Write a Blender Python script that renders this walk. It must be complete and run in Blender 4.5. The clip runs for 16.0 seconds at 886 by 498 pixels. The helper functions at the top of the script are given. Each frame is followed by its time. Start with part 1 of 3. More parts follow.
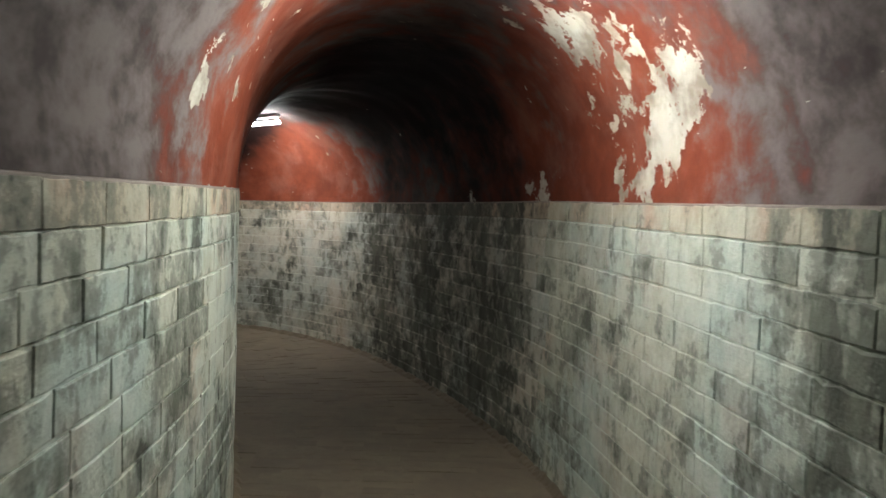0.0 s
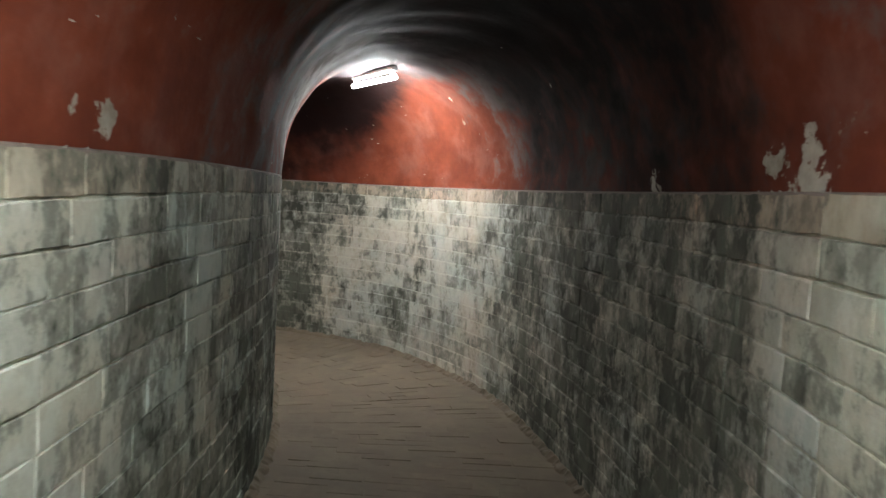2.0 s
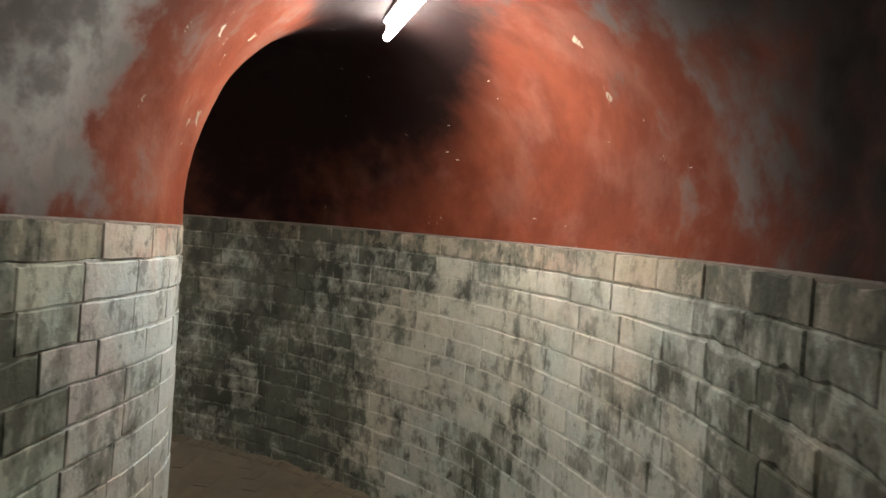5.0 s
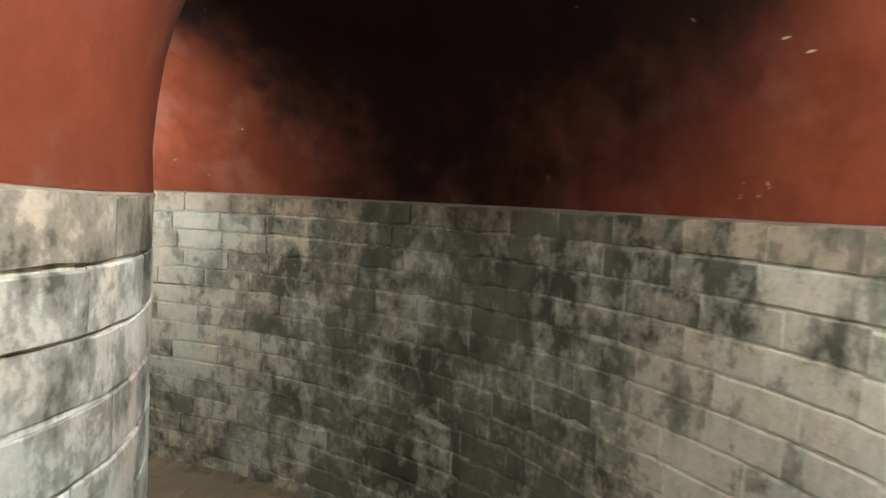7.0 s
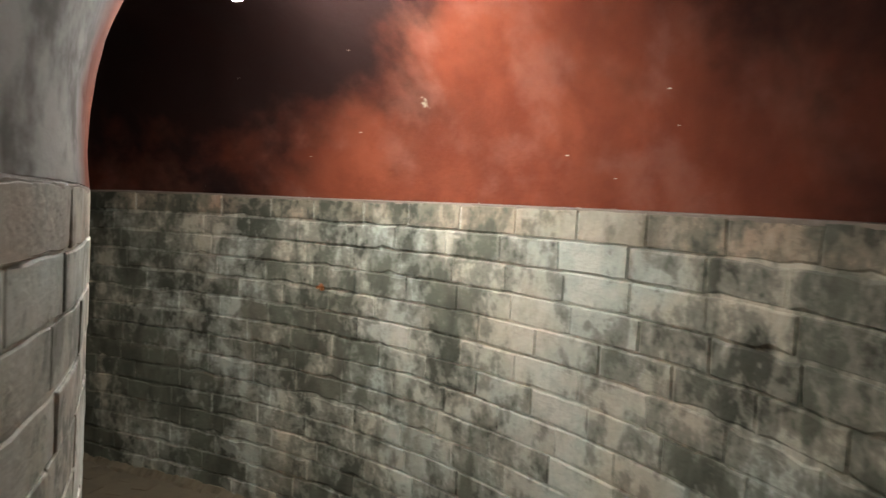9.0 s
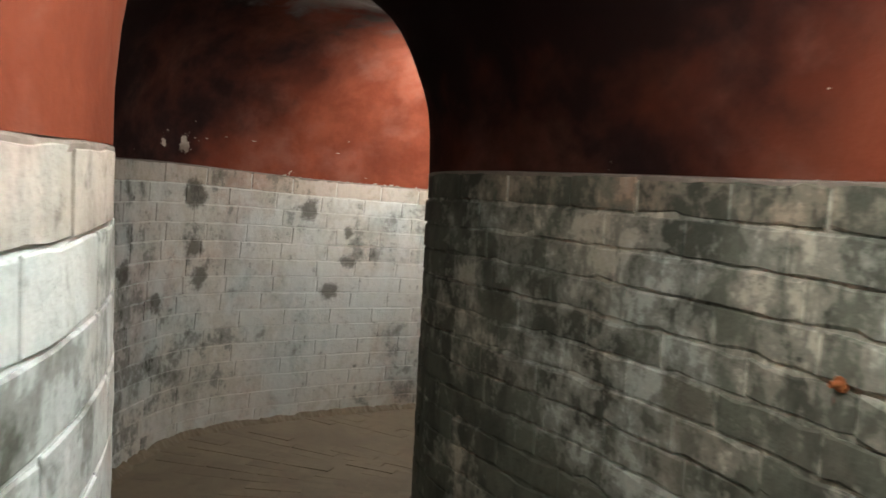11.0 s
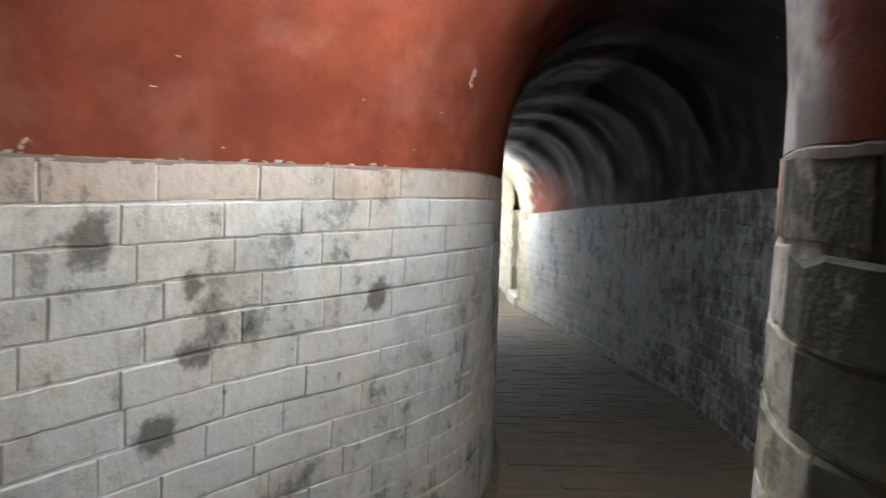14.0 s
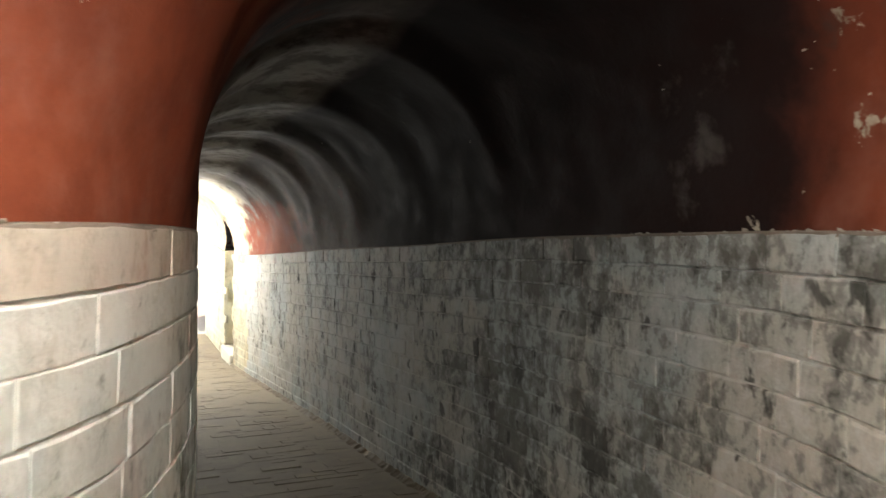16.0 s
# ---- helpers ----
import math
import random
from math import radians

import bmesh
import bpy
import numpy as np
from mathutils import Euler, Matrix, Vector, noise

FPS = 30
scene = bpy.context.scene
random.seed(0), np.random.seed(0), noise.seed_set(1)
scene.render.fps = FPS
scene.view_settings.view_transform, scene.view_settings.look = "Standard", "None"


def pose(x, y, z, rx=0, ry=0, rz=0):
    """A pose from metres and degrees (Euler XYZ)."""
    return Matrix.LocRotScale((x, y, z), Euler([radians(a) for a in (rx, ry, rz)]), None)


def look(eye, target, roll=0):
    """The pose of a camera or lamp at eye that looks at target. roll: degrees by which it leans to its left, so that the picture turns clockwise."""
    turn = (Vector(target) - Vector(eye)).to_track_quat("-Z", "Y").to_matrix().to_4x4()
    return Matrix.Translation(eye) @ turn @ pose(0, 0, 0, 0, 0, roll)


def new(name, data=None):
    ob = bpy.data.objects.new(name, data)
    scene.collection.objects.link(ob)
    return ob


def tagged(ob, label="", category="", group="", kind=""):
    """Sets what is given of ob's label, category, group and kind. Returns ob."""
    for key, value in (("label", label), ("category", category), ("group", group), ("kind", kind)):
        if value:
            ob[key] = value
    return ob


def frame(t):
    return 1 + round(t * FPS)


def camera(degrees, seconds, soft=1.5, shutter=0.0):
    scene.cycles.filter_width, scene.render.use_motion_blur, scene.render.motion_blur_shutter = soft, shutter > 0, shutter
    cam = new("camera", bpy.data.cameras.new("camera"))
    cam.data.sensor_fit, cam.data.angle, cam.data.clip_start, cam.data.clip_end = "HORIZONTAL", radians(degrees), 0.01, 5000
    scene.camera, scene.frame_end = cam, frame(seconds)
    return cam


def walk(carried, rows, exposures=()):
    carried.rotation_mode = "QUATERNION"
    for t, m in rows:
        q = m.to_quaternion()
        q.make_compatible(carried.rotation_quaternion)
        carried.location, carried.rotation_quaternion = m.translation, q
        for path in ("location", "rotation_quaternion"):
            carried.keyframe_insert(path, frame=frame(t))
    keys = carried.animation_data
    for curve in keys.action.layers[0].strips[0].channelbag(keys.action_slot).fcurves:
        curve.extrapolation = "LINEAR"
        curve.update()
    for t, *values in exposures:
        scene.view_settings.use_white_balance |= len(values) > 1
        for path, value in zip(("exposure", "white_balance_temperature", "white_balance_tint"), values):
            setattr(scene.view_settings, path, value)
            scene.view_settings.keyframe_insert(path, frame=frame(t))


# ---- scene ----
# ---------------------------------------------------------------- camera
cam = camera(57.5, 16.0, soft=1.5, shutter=0.3)
METRES, EYE = 14.5, 1.294
ROWS = [
    (0.0, 0.0, 0.0, 0.0, 0.12, -3.34, -2.12),
    (0.5, 0.0087, 0.0329, -0.0, 5.27, -3.09, -2.23),
    (1.0, 0.0109, 0.0691, 0.0023, 9.19, -3.53, -2.44),
    (1.5, 0.0143, 0.1056, 0.0022, 12.5, -4.11, -2.78),
    (2.0, 0.0108, 0.1421, 0.0, 14.49, -4.79, -3.26),
    (2.5, 0.0058, 0.1791, 0.0007, 15.83, -5.08, -3.54),
    (3.0, 0.0002, 0.2113, 0.0038, 17.54, -4.16, -3.47),
    (5.5, -0.0402, 0.3774, 0.0003, 30.75, -2.17, -4.16),
    (6.0, -0.0554, 0.4028, -0.0021, 34.69, -2.65, -3.91),
    (6.5, -0.0702, 0.4257, -0.003, 40.67, -3.55, -3.51),
    (7.0, -0.0869, 0.4493, -0.0029, 47.35, -3.7, -2.94),
    (7.5, -0.1112, 0.4713, -0.0029, 54.5, -3.81, -2.61),
    (8.0, -0.1346, 0.4928, -0.0038, 63.91, -4.2, -2.45),
    (8.5, -0.1576, 0.5076, -0.0054, 72.9, -3.68, -2.84),
    (9.0, -0.185, 0.5194, -0.0047, 82.92, -3.71, -3.4),
    (9.5, -0.2117, 0.5293, -0.0042, 93.22, -4.04, -3.75),
    (10.0, -0.2405, 0.5269, -0.0053, 101.28, -4.49, -3.85),
    (12.5, -0.372, 0.4587, -0.0085, 123.76, -7.77, -2.18),
    (13.0, -0.3943, 0.4375, -0.0084, 116.43, -8.72, -1.39),
    (13.5, -0.4178, 0.419, -0.0084, 107.11, -8.72, -1.07),
    (14.0, -0.4412, 0.4018, -0.0106, 95.07, -8.79, -1.41),
    (14.5, -0.4641, 0.3915, -0.0117, 85.1, -8.21, -1.64),
    (15.0, -0.4909, 0.3915, -0.0118, 77.65, -7.58, -1.97),
    (15.5, -0.5197, 0.3944, -0.0133, 73.26, -6.8, -2.1),
    (16.0, -0.5466, 0.4031, -0.0146, 75.11, -5.98, -2.19),
]
EXPOSURES = [(0.0, -0.2, 6300, 10), (1.0, 0.12, 6150, 10), (1.5, 0.28, 5950, 11), (2.0, 0.42, 6150, 11), (2.5, 0.25, 6500, 11), (3.0, -0.1, 6600, 10), (5.5, -0.15, 6700, 10), (7.0, 0.15, 6650, 9), (8.0, 0.34, 6650, 9), (9.0, 0.05, 6600, 10), (10.0, -0.08, 6450, 10),
             (12.5, -0.15, 6600, 10), (13.5, -0.2, 6100, 10), (14.0, -0.05, 5950, 10), (14.5, 0.1, 6100, 10), (15.3, 0.35, 6500, 10), (16.0, 0.7, 7100, 10)]
walk(cam, [(t, pose(METRES * x, METRES * y, EYE + METRES * z, 90 + pitch, roll, yaw)) for t, x, y, z, yaw, pitch, roll in ROWS], EXPOSURES)

# ---------------------------------------------------------------- world
world = bpy.data.worlds.new("sky")
scene.world = world
world.use_nodes = True
wt = world.node_tree
sky = wt.nodes.new("ShaderNodeTexSky")
sky.sky_type, sky.sun_disc = "NISHITA", False
sky.sun_elevation, sky.sun_rotation = radians(40), radians(132)
wt.links.new(sky.outputs[0], wt.nodes["Background"].inputs[0])
wt.nodes["Background"].inputs[1].default_value = 0.15
sun = new("sun", bpy.data.lights.new("sun", "SUN"))
sun.data.energy, sun.data.angle, sun.data.color = 5.0, radians(0.5), (1.0, 0.95, 0.88)
sun.matrix_world = look((-8, -8, 16), (-22, 4.5, 0))
mouth = new("mouth_daylight", bpy.data.lights.new("mouth_daylight", "AREA"))
mouth.data.shape, mouth.data.size, mouth.data.size_y, mouth.data.energy, mouth.data.color = "RECTANGLE", 1.2, 1.8, 75.0, (0.93, 0.97, 1.0)
mouth.matrix_world = look((-19.3, 4.8, -0.2), (-15.0, 5.5, -0.3))
TUBE_STRENGTH = 320.0


# ---------------------------------------------------------------- plan
DADO, COURSES = 1.283, 15
COURSE = DADO / COURSES
# right wall x, y; left wall x, y; floor height
STATIONS = [
    (0.87, -2.79, -0.69, -2.79, 0.033),
    (0.83, 0.00, -0.58, 0.00, 0.033),
    (0.76, 1.67, -0.64, 1.67, 0.033),
    (0.65, 2.79, -0.74, 2.84, 0.033),
    (0.48, 3.79, -0.96, 3.74, 0.033),
    (0.17, 4.91, -1.23, 4.68, 0.017),
    (-0.22, 5.91, -1.52, 5.52, 0.000),
    (-0.69, 6.86, -1.81, 6.13, -0.017),
    (-1.28, 7.58, -2.02, 6.56, -0.033),
    (-1.96, 8.11, -2.28, 6.89, -0.045),
    (-2.90, 8.39, -2.68, 7.12, -0.050),
    (-3.68, 8.42, -3.12, 7.22, -0.056),
    (-4.46, 8.28, -3.57, 7.21, -0.061),
    (-5.23, 7.92, -4.02, 7.13, -0.073),
    (-5.81, 7.47, -4.52, 6.97, -0.089),
    (-6.22, 6.99, -5.02, 6.64, -0.100),
    (-6.50, 6.57, -5.52, 6.02, -0.112),
    (-6.75, 6.27, -5.97, 5.41, -0.128),
    (-7.03, 6.10, -6.47, 5.02, -0.145),
    (-7.25, 6.10, -7.03, 4.83, -0.162),
    (-7.50, 6.19, -7.47, 4.86, -0.190),
    (-7.83, 6.37, -7.92, 5.04, -0.223),
    (-8.25, 6.60, -8.31, 5.26, -0.245),
    (-8.76, 6.85, -8.70, 5.52, -0.268),
    (-9.26, 6.97, -9.15, 5.71, -0.301),
    (-10.04, 7.00, -9.93, 5.78, -0.379),
    (-11.04, 6.95, -10.93, 5.67, -0.491),
    (-12.19, 6.78, -11.99, 5.47, -0.647),
    (-13.61, 6.56, -13.38, 5.22, -0.825),
    (-15.50, 6.25, -15.28, 4.91, -1.082),
    (-17.40, 5.91, -17.18, 4.57, -1.305),
    (-19.18, 5.58, -18.96, 4.24, -1.327),
]


def glide(rows, steps):
    """Catmull-Rom through the rows."""
    p = np.array(rows, float)
    p = np.vstack([2 * p[0] - p[1], p, 2 * p[-1] - p[-2]])
    out = []
    for i in range(1, len(p) - 2):
        for k in range(steps):
            u = k / steps
            out.append(0.5 * (2 * p[i] + (p[i + 1] - p[i - 1]) * u + (2 * p[i - 1] - 5 * p[i] + 4 * p[i + 1] - p[i + 2]) * u * u
                              + (3 * p[i] - p[i - 1] - 3 * p[i + 1] + p[i + 2]) * u ** 3))
    out.append(p[-2])
    return np.array(out)


STEPS = 32
LINE = glide(STATIONS, STEPS)
RIGHT = np.column_stack([LINE[:, 0], LINE[:, 1], LINE[:, 4]])
LEFT = np.column_stack([LINE[:, 2], LINE[:, 3], LINE[:, 4]])


# how mouldy the walls are along the way, by station (right wall raised at 16.6 to 17.8 to paint in shade), and where
# mould or clean lime lies in clouds: station, height, their spread, how much
MOULD_SHADE_RIGHT = ((0, 0.3), (2.0, 0.38), (2.3, 0.27), (3.4, 0.24), (4.1, 0.42), (4.5, 0.62), (6.5, 0.62), (6.9, 0.5), (7.2, 0.3), (9.1, 0.32), (9.5, 0.6), (10, 0.68), (11.2, 0.62),
               (11.7, 0.5), (12.1, 0.35), (13.2, 0.4), (14, 0.52), (16, 0.56), (16.6, 0.8), (17.8, 0.8), (18.5, 0.45), (19.2, 0.25), (20, 0.22), (22.8, 0.3), (23.6, 0.34), (24.3, 0.34), (25.2, 0.46), (26, 0.44),
               (27, 0.24), (28, 0.2), (29.2, 0.15), (31, 0.2))
MOULD_LEFT = ((0, 0.32), (2.4, 0.3), (2.7, 0.27), (3.5, 0.33), (4.2, 0.42), (5, 0.6), (6.5, 0.55), (7, 0.32), (10, 0.24), (15, 0.16), (17, 0.18), (19.6, 0.16), (21, 0.05), (24, 0.08), (25, 0.2),
              (27, 0.3), (31, 0.3))
CLOUDS_RIGHT = ((8.06, 0.75, 0.25, 0.5, -0.2), (9.0, 0.75, 0.35, 0.3, -0.25), (9.6, 0.85, 0.15, 0.15, -0.2), (10.45, 0.5, 0.2, 0.2, -0.2), (11.8, 0.52, 0.3, 0.25, -0.2),
                (12.3, 0.75, 0.25, 0.4, -0.15), (13.25, 0.6, 0.3, 0.3, 0.05), (8.45, 0.65, 0.15, 0.25, 0.25), (8.85, 1.02, 0.15, 0.12, 0.25), (4.12, 0.7, 0.2, 0.4, -0.2),
                (4.3, 0.93, 0.12, 0.3, -0.15), (1.95, 1.0, 0.2, 0.15, 0.25), (25.85, 0.55, 0.2, 0.4, 0.25), (25.0, 0.35, 0.3, 0.2, 0.2), (24.2, 0.45, 0.2, 0.2, 0.15),
                (23.9, 1.05, 0.15, 0.2, -0.2), (15.2, 0.3, 0.6, 0.3, 0.15))
CLOUDS_LEFT = ((2.7, 0.88, 0.15, 0.2, -0.25), (4.4, 0.95, 0.12, 0.15, -0.4), (2.35, 1.05, 0.1, 0.1, 0.2), (19.44, 1.13, 0.25, 0.08, 0.2), (20.0, 1.08, 0.3, 0.08, 0.12))
# black mould spots: station, height, radius
SPOTS_LEFT = ((19.44, 0.90, 0.05), (19.5, 0.76, 0.055), (18.88, 0.66, 0.045), (19.44, 1.15, 0.07), (20.88, 1.11, 0.055), (21.44, 1.01, 0.03), (21.44, 0.85, 0.045), (21.19, 0.69, 0.05),
              (22.75, 0.92, 0.045), (22.81, 0.19, 0.06), (18.44, 0.82, 0.05))


def mould_at(side, s, h):
    table, clouds = (MOULD_SHADE_RIGHT, CLOUDS_RIGHT) if side > 0 else (MOULD_LEFT, CLOUDS_LEFT)
    much = float(np.interp(s, [q[0] for q in table], [q[1] for q in table]))
    return much + sum(m * math.exp(-((s - a) / ws) ** 2 - ((h - c) / wh) ** 2) for a, c, ws, wh, m in clouds)


def spot_centres(path, spots):
    return [(*(float(np.interp(s * STEPS, range(len(path)), path[:, j])) + (h if j == 2 else 0.0) for j in range(3)), r) for s, h, r in spots]


# ---------------------------------------------------------------- materials
def node(tree, kind, **values):
    n = tree.nodes.new("ShaderNode" + kind)
    for key, value in values.items():
        n.inputs[key].default_value = value
    return n


def blank(name, rough=0.8, metal=0.0):
    m = bpy.data.materials.new(name)
    m.use_nodes = True
    b = m.node_tree.nodes["Principled BSDF"]
    b.inputs["Roughness"].default_value, b.inputs["Metallic"].default_value = rough, metal
    return m, m.node_tree, b


def noise_at(t, scale, detail=4.0, rough=0.55, stretch=(1, 1, 1), shift=(0, 0, 0), warp=0.0):
    """Fractal noise over the world place, in metres."""
    g = t.nodes.new("ShaderNodeNewGeometry")
    mp = t.nodes.new("ShaderNodeMapping")
    mp.inputs["Scale"].default_value, mp.inputs["Location"].default_value = stretch, shift
    t.links.new(g.outputs["Position"], mp.inputs["Vector"])
    n = node(t, "TexNoise", Scale=scale, Detail=detail, Roughness=rough, Distortion=warp)
    t.links.new(mp.outputs[0], n.inputs["Vector"])
    return n.outputs["Fac"]


def ramp(t, fac, lo, hi, out_lo=0.0, out_hi=1.0):
    n = t.nodes.new("ShaderNodeMapRange")
    n.interpolation_type = "SMOOTHSTEP"
    for i, v in enumerate((lo, hi, out_lo, out_hi)):
        n.inputs[1 + i].default_value = v
    t.links.new(fac, n.inputs[0])
    return n.outputs[0]


def mixed(t, fac, a, b, blend="MIX"):
    n = t.nodes.new("ShaderNodeMix")
    n.data_type, n.blend_type = "RGBA", blend
    for sock, v in ((n.inputs[0], fac), (n.inputs[6], a), (n.inputs[7], b)):
        if isinstance(v, (int, float)):
            sock.default_value = v
        elif isinstance(v, tuple):
            sock.default_value = (*v, 1)
        else:
            t.links.new(v, sock)
    return n.outputs[2]


def maths(t, op, a, b=0.0):
    n = t.nodes.new("ShaderNodeMath")
    n.operation = op
    for sock, v in zip(n.inputs, (a, b)):
        if isinstance(v, (int, float)):
            sock.default_value = v
        else:
            t.links.new(v, sock)
    return n.outputs[0]


def bumped(t, b, height, strength, distance):
    n = node(t, "Bump", Strength=strength, Distance=distance)
    t.links.new(height, n.inputs["Height"])
    t.links.new(n.outputs[0], b.inputs["Normal"])


def attribute(t, name):
    n = t.nodes.new("ShaderNodeAttribute")
    n.attribute_name = name
    return n.outputs["Fac"]


def limewash(name, base, dirt, tone=0.12, seed=0.0, blush=0.15, size=1.0, joint=False, spots=(), speckle=(17.0, 0.70, 0.78, 0.6)):
    """Old whitewash on brick: clouds of mould with frayed edges, drips, specks, pink patches. 'mould' says how far it
    has spread.
    """
    m, t, b = blank(name, 0.8)
    b.inputs["Specular IOR Level"].default_value = 0.2
    info = t.nodes.new("ShaderNodeObjectInfo")
    spread = t.nodes.new("ShaderNodeAttribute")
    spread.attribute_name, spread.attribute_type = "mould", "GEOMETRY" if joint else "OBJECT"
    big = noise_at(t, 1.7 / size, 2.0, 0.5, (1, 1, 0.9), (seed, 0, 0), 0.2)
    mid = noise_at(t, 7.5 / size, 6.0, 0.66, (1, 1, 0.95), (0, seed, 0), 0.2)
    fine = noise_at(t, 45.0, 4.0, 0.65, (1, 1, 0.8))
    drip = noise_at(t, 14.0, 3.0, 0.6, (1, 1, 0.2), (seed, 3, 0))
    each = maths(t, "MULTIPLY", maths(t, "SUBTRACT", info.outputs["Random"], 0.5), 0.0 if joint else 0.065)
    s = maths(t, "ADD", maths(t, "MULTIPLY", big, 0.40), maths(t, "MULTIPLY", mid, 0.60))
    s = maths(t, "ADD", s, maths(t, "MULTIPLY", maths(t, "SUBTRACT", fine, 0.5), 0.16))
    s = maths(t, "ADD", s, maths(t, "MULTIPLY", maths(t, "SUBTRACT", drip, 0.5), 0.20))
    s = maths(t, "ADD", maths(t, "ADD", s, each), maths(t, "MULTIPLY", spread.outputs["Fac"], 0.34))
    mask = ramp(t, s, 0.66, 0.735)
    soft = ramp(t, s, 0.58, 0.66)
    thick = ramp(t, s, 0.58, 0.48)
    tint = mixed(t, ramp(t, noise_at(t, 1.6, 3.0, 0.6, shift=(2, seed, 5)), 0.42, 0.60), tuple(c * f for c, f in zip(base, (1.05, 0.98, 0.89))), tuple(c * f for c, f in zip(base, (0.92, 1.0, 1.02))))
    tint = mixed(t, ramp(t, noise_at(t, 6.0, 3.0, 0.6, shift=(6, seed, 1)), 0.52, 0.66, 0, 0.4), tint, tuple(c * f for c, f in zip(base, (0.97, 0.94, 0.82))))
    warm = mixed(t, ramp(t, noise_at(t, 2.4, 3.0, 0.6, shift=(9, seed, 0)), 0.50, 0.68, 0, blush), tint, (0.44, 0.21, 0.14))
    light = mixed(t, maths(t, "MULTIPLY", info.outputs["Random"], tone), warm, tuple(0.6 * c for c in base))
    light = mixed(t, ramp(t, fine, 0.35, 0.7, 0.0, 0.25), light, tuple(0.6 * c for c in base))
    light = mixed(t, maths(t, "MULTIPLY", thick, 0.5), light, tuple(min(0.76, 1.2 * c) for c in base))
    colour = mixed(t, maths(t, "MULTIPLY", soft, 0.75), light, tuple(0.22 * p + 1.2 * q for p, q in zip(base, dirt)))
    tone_of_mould = mixed(t, ramp(t, noise_at(t, 6.0, 4.0, 0.6, (1, 1, 0.6), (1, seed, 4)), 0.38, 0.62), dirt, tuple(2.4 * c for c in dirt))
    colour = mixed(t, maths(t, "MULTIPLY", mask, 0.9), colour, tone_of_mould)
    speck = ramp(t, noise_at(t, speckle[0], 4.0, 0.55, (1, 1, 0.8), (seed, 8, 1), 0.3), speckle[1], speckle[2], 0, speckle[3])
    smudge = ramp(t, noise_at(t, 3.2, 3.0, 0.55, (1, 1, 0.9), (seed, 2, 6), 0.2), 0.56, 0.72, 0, 0.45)
    colour = mixed(t, smudge, colour, tuple(0.5 * p * f for p, f in zip(base, (1.0, 0.95, 0.86))))
    colour = mixed(t, speck, colour, tuple(0.6 * c for c in dirt))
    if spots:
        place = t.nodes.new("ShaderNodeNewGeometry").outputs["Position"]
        near = 0.0
        for x, y, z, r in spots:
            d = t.nodes.new("ShaderNodeVectorMath")
            d.operation = "DISTANCE"
            d.inputs[1].default_value = (x, y, z)
            t.links.new(place, d.inputs[0])
            near = maths(t, "MAXIMUM", near, maths(t, "SUBTRACT", 1.0, maths(t, "DIVIDE", d.outputs["Value"], 1.5 * r)))
        black = maths(t, "ADD", near, maths(t, "MULTIPLY", maths(t, "SUBTRACT", noise_at(t, 20.0, 6.0, 0.68), 0.5), 2.0))
        colour = mixed(t, ramp(t, black, 0.12, 0.6, 0, 0.8), colour, (0.075, 0.066, 0.052))
    t.links.new(colour, b.inputs["Base Color"])
    h = maths(t, "ADD", maths(t, "MULTIPLY", fine, 0.5), maths(t, "MULTIPLY", noise_at(t, 110.0, 3.0), 0.3))
    h = maths(t, "ADD", h, maths(t, "MULTIPLY", mid, 0.8))
    h = maths(t, "SUBTRACT", h, maths(t, "MULTIPLY", maths(t, "ADD", soft, speck), 0.35))
    bumped(t, b, h, 0.75, 0.007)
    return m


